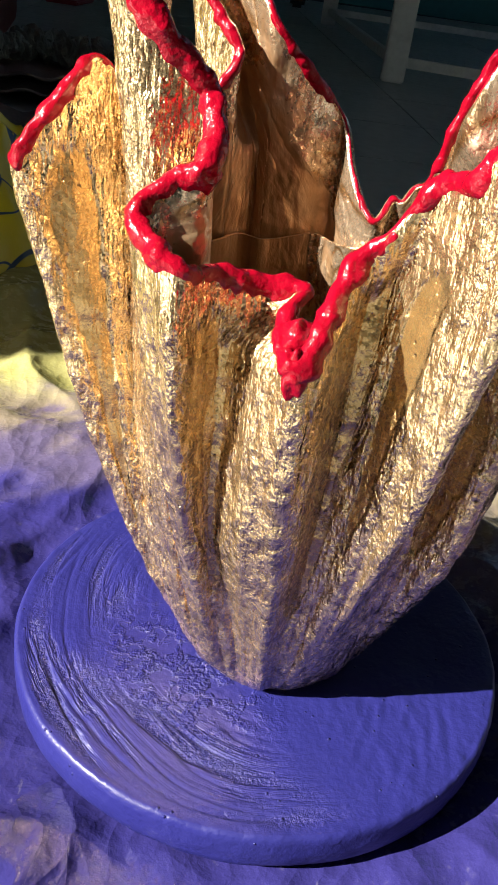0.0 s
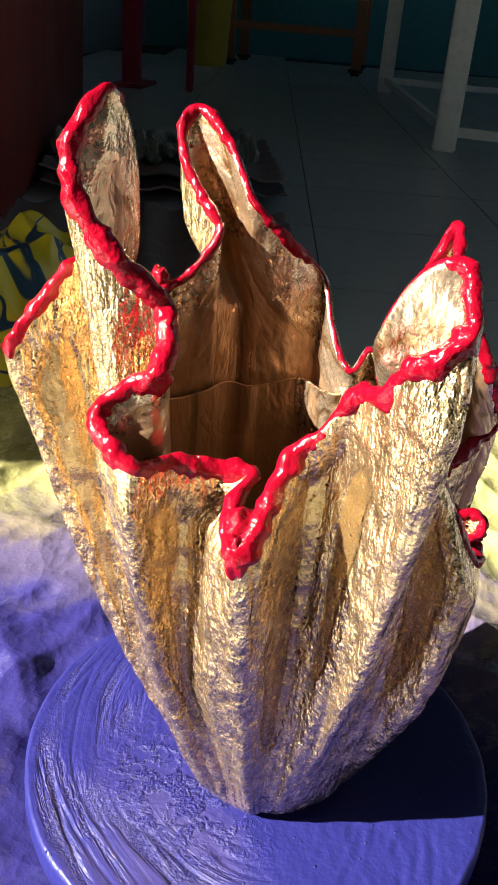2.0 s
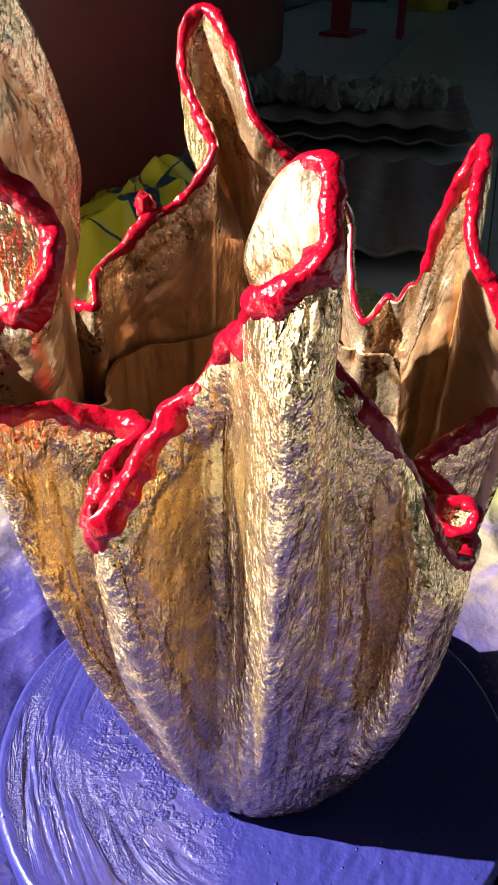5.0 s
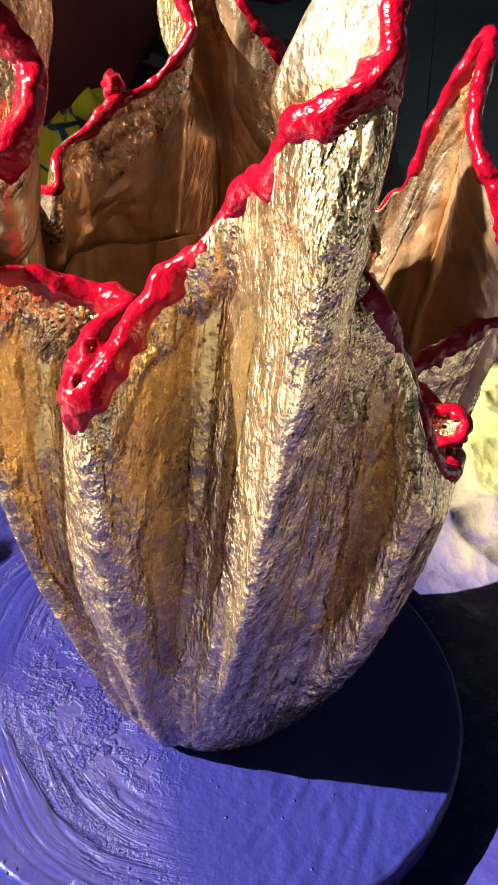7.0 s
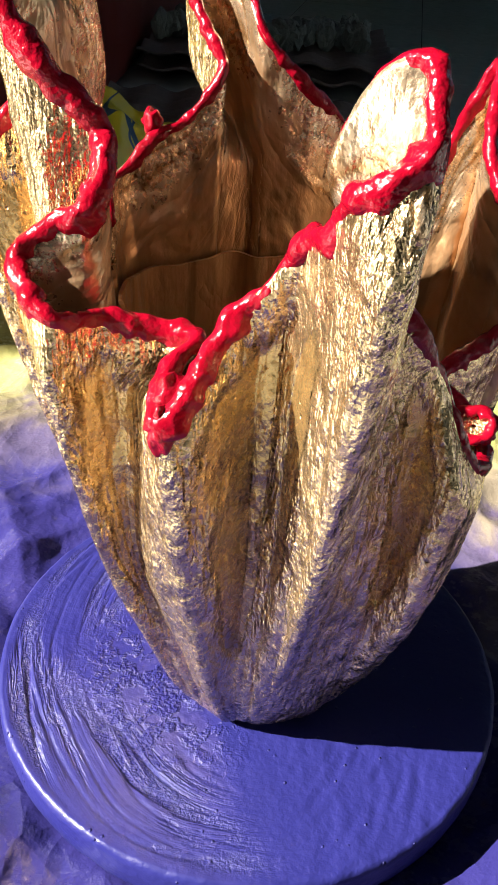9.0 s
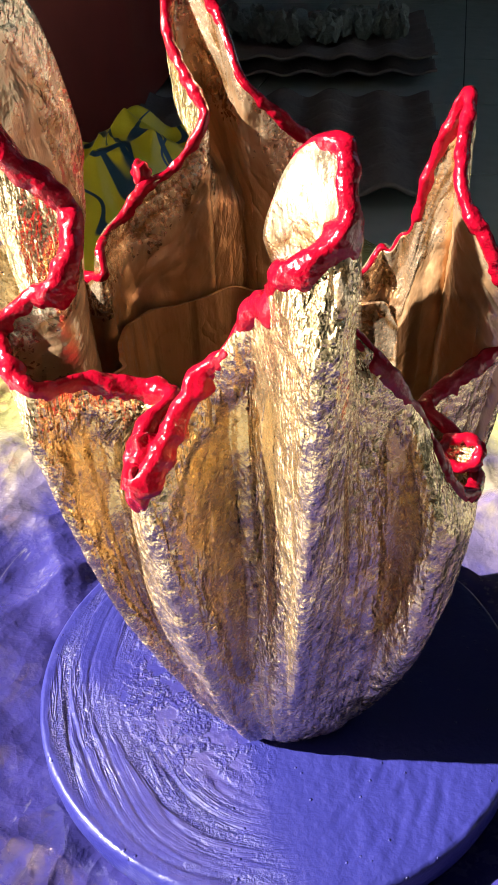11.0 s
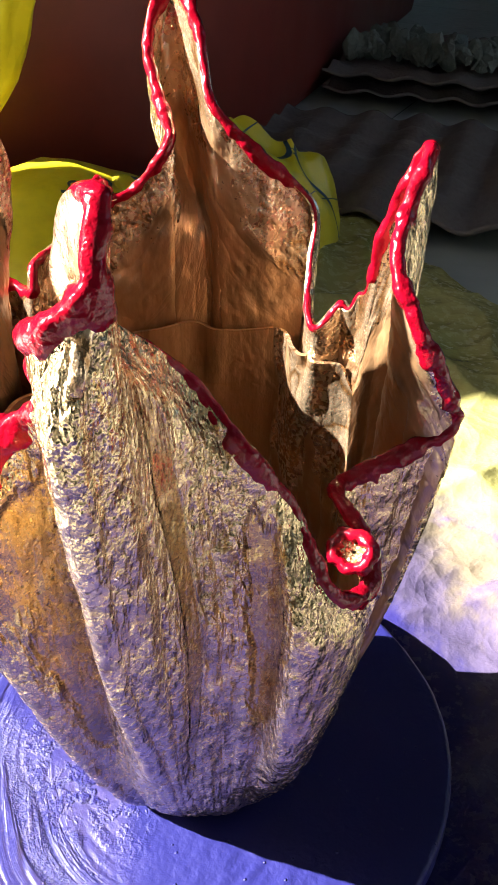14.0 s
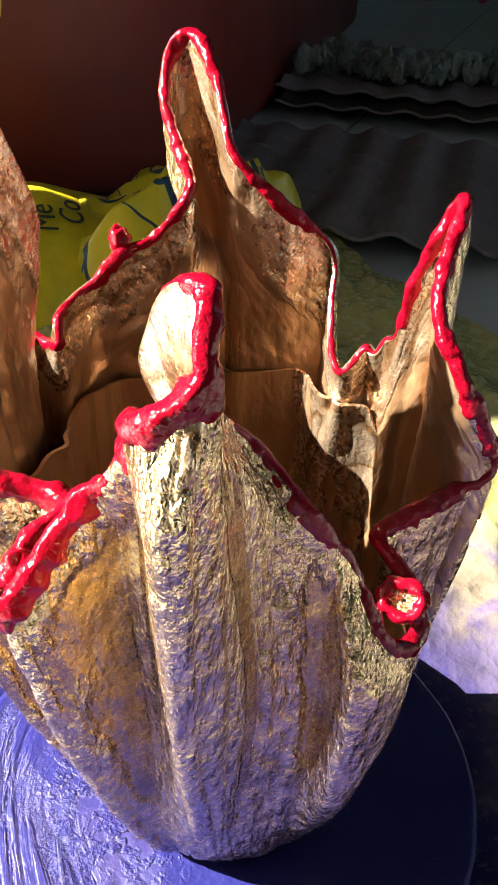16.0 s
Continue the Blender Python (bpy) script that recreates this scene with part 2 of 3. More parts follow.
TILE = floor_tile()
JOINT = plain("dark_grout", (0.07, 0.07, 0.07), 0.9)
PLASTER = plain("wall_plaster", (0.19, 0.22, 0.22), 0.8, grain=20)
TEAL = plain("teal_wall_paint", (0.06, 0.25, 0.24), 0.7, grain=20)
CEILING = plain("ceiling_paint", (0.25, 0.25, 0.24), 0.9)
DRUM = plain("maroon_plastic", (0.21, 0.028, 0.018), 0.45, vary=0.15, grain=12)
PULP = plain("grey_moulded_pulp", (0.17, 0.145, 0.14), 0.95, grain=120, bump=0.003)
TUFT = plain("off_white_wadding", (0.18, 0.21, 0.195), 0.95, grain=160, bump=0.006)
WHITE = plain("worn_white_paint", (0.78, 0.80, 0.76), 0.5, vary=0.12)
WOOD = plain("orange_brown_wood", (0.28, 0.12, 0.05), 0.5)
BLACK = plain("black_rubber", (0.02, 0.02, 0.02), 0.6)
CRIMSON = plain("crimson_plastic", (0.30, 0.02, 0.05), 0.45)
NAVY = plain("navy_fabric", (0.03, 0.06, 0.16), 0.8)
OCHRE = plain("ochre_plastic", (0.40, 0.30, 0.03), 0.5)
INK = plain("dark_print_ink", (0.02, 0.05, 0.05), 0.5)


# ---- mesh helpers ----
def mesh_of(name, verts, faces, material, smooth=True):
    me = bpy.data.meshes.new(name)
    me.from_pydata([tuple(map(float, v)) for v in verts], [], faces)
    me.materials.append(material)
    if smooth:
        me.polygons.foreach_set("use_smooth", [True] * len(me.polygons))
    me.update()
    return me


def store(me, name, rows):
    """Keeps a vector for each vertex, for the materials."""
    me.attributes.new(name, "FLOAT_VECTOR", "POINT").data.foreach_set("vector", np.array(rows, dtype=float).ravel())
    return me


def part(name, data, parent=None, label=""):
    ob = new(name, data)
    ob.parent = parent
    return tagged(ob, label)


def box(name, size, at, material, parent=None, bevel=0.0, label="", turn=0.0):
    bm = bmesh.new()
    bmesh.ops.create_cube(bm, size=1.0)
    bmesh.ops.scale(bm, vec=size, verts=bm.verts)
    if bevel:
        bmesh.ops.bevel(bm, geom=bm.edges[:], offset=bevel, segments=2, affect="EDGES")
    me = bpy.data.meshes.new(name)
    bm.to_mesh(me)
    bm.free()
    me.materials.append(material)
    ob = part(name, me, parent, label)
    ob.matrix_basis = pose(*at, 0, 0, turn)
    return ob


def grid_faces(nu, nv, wrap):
    out = []
    for j in range(nv - 1):
        for i in range(nu if wrap else nu - 1):
            k = (i + 1) % nu
            out.append((j * nu + i, j * nu + k, (j + 1) * nu + k, (j + 1) * nu + i))
    return out


def empty(name, at=(0, 0, 0), **tags):
    ob = new(name)
    ob.matrix_basis = pose(*at)
    return tagged(ob, **tags)


def lathe(profile, segments=64):
    verts = [(r * math.cos(a), r * math.sin(a), z) for r, z in profile for a in [2 * math.pi * i / segments for i in range(segments)]]
    return verts, grid_faces(segments, len(profile), True)


# ---- setting ----
X0, X1, Y0, Y1, H = -2.2, 2.6, -3.4, 8.0, 5.0
structure = dict(kind="structure")
floor = tagged(box("floor", (X1 - X0, Y1 - Y0, 0.1), ((X0 + X1) / 2, (Y0 + Y1) / 2, -0.068), JOINT), "grey ceramic tiled floor with thin dark joints", "floor", **structure)
tagged(box("ceiling", (X1 - X0 + 0.4, Y1 - Y0 + 0.4, 0.1), ((X0 + X1) / 2, (Y0 + Y1) / 2, H + 0.05), CEILING), "plain pale ceiling", "ceiling", **structure)
tagged(box("wall_north", (X1 - X0 + 0.4, 0.2, H + 0.1), ((X0 + X1) / 2, Y1 + 0.1, H / 2 - 0.05), TEAL), "dim teal painted wall", "wall", **structure)
# this window is invented, out of view, to bring sky light to the background
wall_east = tagged(empty("wall_east"), "plain painted wall with an added unseen window far back", "wall", **structure)
for nm, ya, yb, za, zb in (("wall_pier", Y0, 2.6, -0.1, H), ("wall_sill", 2.6, 6.4, -0.1, 1.2), ("wall_head", 2.6, 6.4, 3.8, H), ("wall_pier", 6.4, Y1, -0.1, H)):
    box(nm, (0.2, yb - ya, zb - za), (X1 + 0.1, (ya + yb) / 2, (za + zb) / 2), PLASTER, wall_east)
JAMB, LINTEL = -0.304, 4.0
# unseen wall added to mask the sun; its openings are placed for the sun patches
wall_west = tagged(empty("wall_west"), "unseen added wall, its doorway and small window shaping the sunlight", "wall", **structure)


def wall_piece(name, y0, y1, z0, z1):
    box(name, (0.2, y1 - y0, z1 - z0), (X0 - 0.1, (y0 + y1) / 2, (z0 + z1) / 2), PLASTER, wall_west)


wall_piece("wall_pier", JAMB, 0.03, -0.1, H)
wall_piece("wall_sill", 0.03, 0.27, -0.1, 1.07)
wall_piece("wall_head", 0.03, 0.27, 1.66, H)
wall_piece("wall_sill", 0.27, 0.46, -0.1, 0.82)
wall_piece("wall_head", 0.27, 0.46, 1.12, H)
wall_piece("wall_pier", 0.46, Y1, -0.1, H)
# sets how much of the front floor the sun reaches
DOOR_END = -1.55
wall_piece("wall_lintel", DOOR_END, JAMB, LINTEL, H)
wall_piece("wall_end", Y0, DOOR_END, -0.1, H)

# invented wall behind the camera, closed but for a narrow doorway to cut sky fill
wall_south = tagged(empty("wall_south"), "unseen added wall with a doorway, holding back fill light", "wall", **structure)
for nm, xa, xb, za, zb in (("wall_pier", X0 - 0.2, 1.5, -0.1, H), ("wall_lintel", 1.5, 2.2, LINTEL, H), ("wall_pier", 2.2, X1 + 0.2, -0.1, H)):
    box(nm, (xb - xa, 0.2, zb - za), ((xa + xb) / 2, Y0 - 0.1, (za + zb) / 2), PLASTER, wall_south)
tagged(box("ground", (160, 160, 0.1), (0, 0, -0.16), plain("yard_concrete", (0.33, 0.31, 0.27), 0.9, grain=6)), "bare pale yard outside the openings", "ground", **structure)

# ---- planter: draped cloth, stiffened and painted ----
BASE = Vector((0.0535, 0.4010, 0.026))
BASE_R = 0.0430
# Hem of the cloth, fold by fold: x, y, z in metres and the paint bead's radius in millimetres;
# the first number is the direction, in degrees, from which the fold's first point rises at the foot.
HEM = [
    (-92, [(0.043, 0.278, 0.265, 5), (0.034, 0.289, 0.268, 4.5), (0.036, 0.303, 0.275, 3.5), (0.040, 0.312, 0.279, 4), (0.029, 0.316, 0.278, 4.5), (0.006, 0.306, 0.283, 3.5)]),
    (-117, [(-0.004, 0.287, 0.289, 4.5), (-0.023, 0.300, 0.300, 4.5), (-0.014, 0.308, 0.312, 4.5), (-0.001, 0.312, 0.320, 5), (-0.004, 0.330, 0.339, 5.3)]),
    (-138, [(-0.024, 0.325, 0.361, 5.2), (-0.041, 0.327, 0.384, 4.2), (-0.042, 0.334, 0.403, 4.0), (-0.032, 0.344, 0.418, 3.0)]),
    (-156, [(-0.029, 0.358, 0.404, 0.8), (-0.030, 0.373, 0.381, 0.3), (-0.036, 0.394, 0.343, 0.3), (-0.046, 0.398, 0.326, 0.3), (-0.060, 0.382, 0.338, 2), (-0.070, 0.370, 0.325, 3.5)]),
    (-170, [(-0.088, 0.364, 0.298, 3.5), (-0.080, 0.394, 0.290, 3), (-0.056, 0.408, 0.275, 3), (-0.038, 0.402, 0.279, 2.5), (-0.041, 0.407, 0.289, 2.5), (-0.047, 0.426, 0.290, 1.5), (-0.045, 0.440, 0.294, 2.4), (-0.036, 0.448, 0.307, 3.2), (-0.023, 0.460, 0.315, 2.2)]),
    (-224, [(-0.010, 0.469, 0.337, 3), (-0.023, 0.478, 0.354, 3), (-0.036, 0.488, 0.372, 3), (-0.040, 0.502, 0.388, 3.5), (-0.029, 0.505, 0.395, 3.5)]),
    (-238, [(-0.010, 0.493, 0.378, 2.5), (0.005, 0.480, 0.355, 2), (0.015, 0.483, 0.343, 3), (0.030, 0.492, 0.328, 3)]),
    (-264, [(0.048, 0.504, 0.308, 0.8), (0.056, 0.490, 0.287, 0.6), (0.065, 0.473, 0.271, 1.8), (0.073, 0.468, 0.266, 1.8), (0.080, 0.476, 0.277, 2.2), (0.085, 0.475, 0.276, 0.8), (0.090, 0.473, 0.285, 1.2), (0.095, 0.470, 0.289, 1.0)]),
    (-298, [(0.099, 0.466, 0.303, 3), (0.102, 0.465, 0.320, 3.2), (0.109, 0.465, 0.340, 3.5), (0.117, 0.465, 0.355, 3.5)]),
    (-320, [(0.120, 0.436, 0.327, 3.5), (0.136, 0.424, 0.306, 3.5), (0.148, 0.432, 0.281, 3.5), (0.151, 0.438, 0.260, 3.4), (0.137, 0.425, 0.247, 4.2), (0.121, 0.412, 0.235, 4)]),
    (-350, [(0.121, 0.403, 0.233, 3), (0.133, 0.398, 0.227, 3.5), (0.144, 0.394, 0.216, 3.5), (0.148, 0.377, 0.213, 3.5), (0.140, 0.362, 0.224, 4)]),
    (-386, [(0.124, 0.360, 0.256, 3.4), (0.110, 0.347, 0.285, 3.4), (0.094, 0.345, 0.302, 3.0), (0.087, 0.335, 0.316, 2.0), (0.082, 0.304, 0.346, 0.8)]),
    (-418, [(0.088, 0.299, 0.366, 0.8), (0.097, 0.295, 0.378, 2.0), (0.107, 0.2925, 0.380, 3.4), (0.1095, 0.287, 0.372, 3.8), (0.111, 0.283, 0.362, 5.0), (0.102, 0.2780, 0.3530, 5.6)]),
    (-431, [(0.094, 0.2800, 0.3475, 4.4), (0.087, 0.289, 0.332, 4), (0.078, 0.301, 0.327, 4), (0.067, 0.303, 0.308, 2.5), (0.055, 0.302, 0.294, 4.5)]),
]


def hem_points():
    rows = []
    for f, (angle, pts) in enumerate(HEM):
        end = HEM[(f + 1) % len(HEM)][0] - (360 if f == len(HEM) - 1 else 0)
        for i, q in enumerate(pts):
            rows.append((*q, angle + (end - angle) * i / len(pts)))
    return rows


def wrinkle(p, scale, seed):
    return noise.noise(Vector((p[0] * scale + seed, p[1] * scale, p[2] * scale)))


def spline_with_turn(rows, count):
    # unroll the foot angle so that it runs through one full turn
    pts = []
    for x, y, z, r, a in rows:
        pts.append((x, y, z, r, a))
    p = np.array(pts)
    n, out = len(p), []
    for i in range(n):
        q = [p[(i + k) % n].copy() for k in (-1, 0, 1, 2)]
        for j, k in enumerate((-1, 0, 1, 2)):
            q[j][4] -= 360 * ((i + k) // n)
        a, b, c, d = q
        for t in np.linspace(0, 1, 24, endpoint=False):
            w = 0.5 * (2 * b + (c - a) * t + (2 * a - 5 * b + 4 * c - d) * t * t + (3 * b - a - 3 * c + d) * t ** 3)
            w[4] = b[4] + (c[4] - b[4]) * t
            out.append(w)
    out = np.array(out)
    last = out[0].copy()
    last[4] -= 360
    out = np.vstack([out, last])
    s = np.concatenate([[0], np.cumsum(np.linalg.norm(np.diff(out[:, :3], axis=0), axis=1))])
    at = np.linspace(0, s[-1], count, endpoint=False)
    return np.column_stack([np.interp(at, s, out[:, k]) for k in range(5)])


KNOB = Vector((0.1405, 0.3810, 0.2275))
RIM = spline_with_turn(hem_points(), 1100)


def cloth_surface(rows=190):
    """Ruled from the foot's ring to the hem, bellied near the foot, with pleats and wrinkles."""
    ang = np.radians(RIM[:, 4])
    foot = np.column_stack([BASE.x + BASE_R * np.cos(ang), BASE.y + BASE_R * np.sin(ang), np.full(len(ang), BASE.z)])
    out = np.column_stack([np.cos(ang), np.sin(ang), 0 * ang])
    sheet = []
    side = 0.0182 + 0.0027 * np.cos(ang - 2.326)
    back = 0.024 * np.maximum(0, np.cos(ang - 1.85)) ** 2
    for v in np.linspace(0, 1, rows):
        belly = (side + back * (1 - v) ** 2)[:, None] * math.sin(math.pi * v ** 0.65) ** 0.67
        sheet.append(foot + (RIM[:, :3] - foot) * v + out * belly)
    sheet = np.array(sheet)
    # the narrow tall fold at the back closes to a crease a little below its fork
    i0, i1 = (int(np.argmin(np.linalg.norm(RIM[:, :3] - p, axis=1))) for p in ((-0.010, 0.469, 0.339), (0.012, 0.477, 0.350)))
    line = np.linspace(0, 1, i1 - i0 + 1)[:, None]
    for j in range(rows):
        z = sheet[j, i0:i1 + 1, 2]
        k0, k1 = (np.searchsorted(sheet[:, i, 2], z).clip(0, rows - 1) for i in (i0, i1))
        chord = sheet[k0, i0] * (1 - line) + sheet[k1, i1] * line
        chord[:, 2] = z
        chord[:, 1:2] += 0.006 * np.sin(math.pi * line)
        open_ = np.clip((z - 0.285) / 0.055, 0, 1)[:, None]
        open_ = open_ * open_ * (3 - 2 * open_)
        sheet[j, i0:i1 + 1] = sheet[j, i0:i1 + 1] * open_ + chord * (1 - open_)
    return sheet


# Upright ribs and hollows of the draped cloth: foot direction in degrees, height in millimetres.
RIBS = [(-452, 0), (-376, 0), (-373, 0), (-360, 1), (-350, -1), (-337, 2), (-325, -2), (-310, 1), (-298, 0), (-190, 1), (-176, -2), (-170, 2),
        (-163, -3), (-154, -3), (-143, 3), (-137, -2), (-130, 2), (-125, 0.5), (-119, 1), (-115, 0), (-92, 0)]
# The front's deep folds: foot direction in degrees, then how far the cloth is drawn in x and y, in millimetres.
FOLDS = [(-452, 2.5, 0.8), (-450, 3.4, -2.1), (-448, 2.0, -1.0), (-445.5, 0.4, 7.9), (-442, 0, 8.4), (-439, 1.9, 3.5), (-436, 2.0, 2.2), (-433.5, 4.6, -1.3),
         (-431, 6.3, -4.5), (-428, 3.2, -12.6), (-425, 2.2, -13.2), (-421, 9.0, -6.8), (-416, 14.1, -1.7), (-410.5, 12.5, 7.7), (-408, 9.5, 5.6),
         (-404, 9.2, -2.7), (-398, 7.3, -1.4), (-394, 5.2, 3.4), (-390, 4.2, 5.0), (-386, 5.3, -10.8), (-382, 3.5, -16.1), (-378, 3.4, -13.3),
         (-374, 1.5, -8.0), (-368, 0, 0), (-119, 0, 0), (-117, -3.4, -3.7), (-113, -2.9, -5.4), (-109, -15.5, -6.7), (-105, -16.7, -6.8),
         (-101, -7.4, -13.3), (-97, 1.8, -8.3), (-92, 2.5, 0.8)]


def fold_shift(angle, v):
    """Sideways draw of the cloth at the height v; it dies out at the foot and at the hem."""
    rise, fall = min(1, max(0, (v - 0.15) / 0.45)), min(1, max(0, (v - 0.90) / 0.10))
    w = rise * rise * (3 - 2 * rise) * (1 - fall * fall * (3 - 2 * fall)) * 0.001
    at = [f[0] for f in FOLDS]
    return [np.convolve(np.pad(np.interp(angle, at, [f[k] for f in FOLDS]) * w, 1, "wrap"), np.ones(3) / 3, "valid") for k in (1, 2)]


def rib_height(angle, v):
    h = np.interp(angle, [a for a, _ in RIBS], [b for _, b in RIBS]) * 0.001
    rise, fall = min(1, v / 0.3), min(1, max(0, (v - 0.78) / 0.21))
    return h * (0.45 + 1.55 * rise * rise * (3 - 2 * rise)) * (1 - fall * fall * (3 - 2 * fall))


# Bands where the paint lies smooth: foot direction, half width in degrees, and the span up the cloth.
SMOOTH = [(-167.3, 1.4, 0.25, 0.95), (-128, 5.0, 0.62, 0.96), (-110, 5.5, 0.30, 0.97), (-446, 5.2, 0.22, 0.97), (-437, 2.0, 0.35, 0.92),
          (-411, 2.0, 0.15, 0.95), (-391, 5.0, 0.30, 0.92), (-346, 5.0, 0.5, 0.9)]


def finish(angle, v):
    out = 0 * angle
    for mid, half, lo, hi in SMOOTH:
        up = min(1, max(0, (v - lo) / 0.15)) * min(1, max(0, (hi - v) / 0.08))
        wide = half * (0.45 + 0.55 * min(1, max(0, (v - lo) / (0.8 * (hi - lo)))))
        out = np.maximum(out, up * np.clip(1.5 - np.abs(angle - mid) / wide, 0, 1))
    return out


def build_planter():
    thing = empty("planter", (0, 0, 0), label="gold painted draped cloth planter with dripping red hem", category="planter")
    S = cloth_surface()
    nv, nu = S.shape[:2]
    du = np.roll(S, -1, 1) - np.roll(S, 1, 1)
    dv = np.gradient(S, axis=0)
    N = np.cross(du, dv)
    N /= np.linalg.norm(N, axis=2, keepdims=True) + 1e-9
    verts, lay, gloss = [], [], []
    for j in range(nv):
        v = j / (nv - 1)
        ribs = rib_height(RIM[:, 4], v)
        ribs = np.convolve(np.pad(ribs, 2, "wrap"), np.ones(5) / 5, "valid")
        even = finish(RIM[:, 4], v)
        drawn = fold_shift(RIM[:, 4], v)
        for i in range(nu):
            p = S[j, i]
            a = math.radians(RIM[i, 4])
            ca_, sa_ = math.cos(a), math.sin(a)
            flute = noise.noise(Vector((ca_ * 9, sa_ * 9, v * 0.6))) * 0.0032 * min(1, v * 4) * (1 - 0.6 * v)
            flute += 0.0026 * (1 - 2 * abs(noise.noise(Vector((ca_ * 16, sa_ * 16, v * 0.8 + 5))))) * min(1, v * 9) * max(0, 1 - 1.5 * v)
            lump = wrinkle(p, 70, 3.1) * 0.0010 + (wrinkle(p, 120, 5.4) * 0.0006 + wrinkle(p, 290, 8.7) * 0.0003) * (1 - 0.8 * even[i])
            fade = min(1.0, (1 - v) * 12 + 0.25)
            verts.append(p + N[j, i] * (ribs[i] + flute + lump) * fade + np.array([drawn[0][i], drawn[1][i], 0]))
            gloss.append((even[i], v, 0))
            b = 0.5 * a - math.pi * i / nu
            lay.append((0.08 * math.cos(b), 0.08 * math.sin(b), 0.32 * v))
    faces = grid_faces(nu, nv, True)
    verts.append(np.array(BASE))
    lay.append((0.08, 0, 0))
    gloss.append((0, 0, 0))
    faces += [(len(verts) - 1, (i + 1) % nu, i) for i in range(nu)]
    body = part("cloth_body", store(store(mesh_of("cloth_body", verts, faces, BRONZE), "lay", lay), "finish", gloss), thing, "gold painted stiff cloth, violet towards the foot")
    sol = body.modifiers.new("thickness", "SOLIDIFY")
    sol.thickness, sol.offset, sol.material_offset = 0.004, 0.0, 1
    body.data.materials.append(GOLD)
    # bead of red paint along the hem
    ring, k = [], 18
    P = RIM[:, :3]

    def along(rows, n):
        rows = sum(np.roll(rows, q, 0) for q in range(-n, n + 1))
        return rows / np.linalg.norm(rows, axis=1, keepdims=True)

    T = along(np.roll(P, -3, 0) - np.roll(P, 3, 0), 2)
    down = along(S[-6] - S[-1], 6)
    side = along(np.cross(T, down), 5)
    low = np.cross(side, T)
    low /= np.linalg.norm(low, axis=1, keepdims=True)
    for i in range(nu):
        r = RIM[i, 3] * 0.001 * max(0.8, 0.95 + 0.4 * wrinkle(P[i], 80, 1.7) + 0.35 * wrinkle(P[i], 210, 5.2)) + 0.0004
        runs = [1.0 + 0.45 * noise.noise(Vector((i * 0.05, f, 1.0))) + 0.3 * noise.noise(Vector((i * 0.14, f, 7.0))) for f in (3.0, 9.0)]
        for q in range(k):
            a = 2 * math.pi * q / k
            sn, cs = math.sin(a), math.cos(a)
            run = 0.5 * (1 + sn) * runs[0] + 0.5 * (1 - sn) * runs[1]
            reach = cs * (0.85 + max(0.0, cs) * (run - 0.6))
            q3 = P[i] + side[i] * sn * r * 0.85 + low[i] * reach * r + down[i] * r * 0.3
            ring.append(q3 + r * 0.30 * np.array([wrinkle(q3, 170, 2.0), wrinkle(q3, 170, 12.0), wrinkle(q3, 170, 22.0)]))
    faces = []
    for i in range(nu):
        for q in range(k):
            a, b = i * k + q, i * k + (q + 1) % k
            c, d = ((i + 1) % nu) * k + (q + 1) % k, ((i + 1) % nu) * k + q
            faces.append((a, b, c, d))
    part("hem_bead", mesh_of("hem_bead", ring, faces, RED), thing, "thick glossy red paint bead")
    # where the hem ends it curls into a little open tube
    for at, axis, r, tube, deep in ((KNOB, Vector((-0.08, -0.70, 0.70)), 0.0076, 0.0026, 0.0022),):
        turn = axis.to_track_quat("Z", "Y").to_matrix()
        loop, cup, n = [], [], 40
        for j in range(12):
            for i in range(n):
                a, b = 2 * math.pi * i / n, 2 * math.pi * j / 12
                rr = r * (1 + 0.18 * noise.noise(Vector((math.cos(a) * 2, math.sin(a) * 2, r * 900)))) + tube * math.cos(b) * (1 + 1.1 * noise.noise(Vector((math.cos(a) * 2.5, math.sin(a) * 2.5, b + 4))))
                loop.append(at + turn @ Vector((rr * math.cos(a), rr * math.sin(a) * 0.85, tube * math.sin(b) * 1.2)))
        lf = [(j * n + i, j * n + (i + 1) % n, ((j + 1) % 12) * n + (i + 1) % n, ((j + 1) % 12) * n + i) for j in range(12) for i in range(n)]
        curl = part("hem_curl", mesh_of("hem_curl", loop, lf, RED), thing, "curled red painted hem end")
        for j in range(8):
            for i in range(n):
                a, rr = 2 * math.pi * i / n, r * (1 - 0.9 * (j / 7))
                cup.append(at + turn @ Vector((rr * math.cos(a), rr * math.sin(a) * 0.85, 0.0008 - deep * (j / 7) ** 0.5)))
        part("curl_throat", store(mesh_of("curl_throat", cup, grid_faces(n, 8, True), GOLD), "lay", cup), curl)
    # heavy drip that hangs from the hem's lowest notch
    n = 28
    for at, size in (((0.041, 0.2785, 0.260), (0.0048, 0.0045, 0.0095)), ((0.0400, 0.2880, 0.2690), (0.0062, 0.0060, 0.0075)), ((-0.0385, 0.4515, 0.3115), (0.005, 0.005, 0.0065))):
        drop = []
        for j in range(20):
            f = math.pi * j / 19
            for i in range(n):
                a = 2 * math.pi * i / n
                d = Vector((math.sin(f) * math.cos(a), math.sin(f) * math.sin(a), -math.cos(f)))
                w = 1 + 0.35 * noise.noise(d * 1.7 + Vector((4 + at[0] * 90, 1, 7)))
                drop.append([at[q] + size[q] * d[q] * w for q in range(3)])
        part("paint_drip", mesh_of("paint_drip", drop, grid_faces(n, 20, True), RED), thing, "heavy glossy red paint drip")
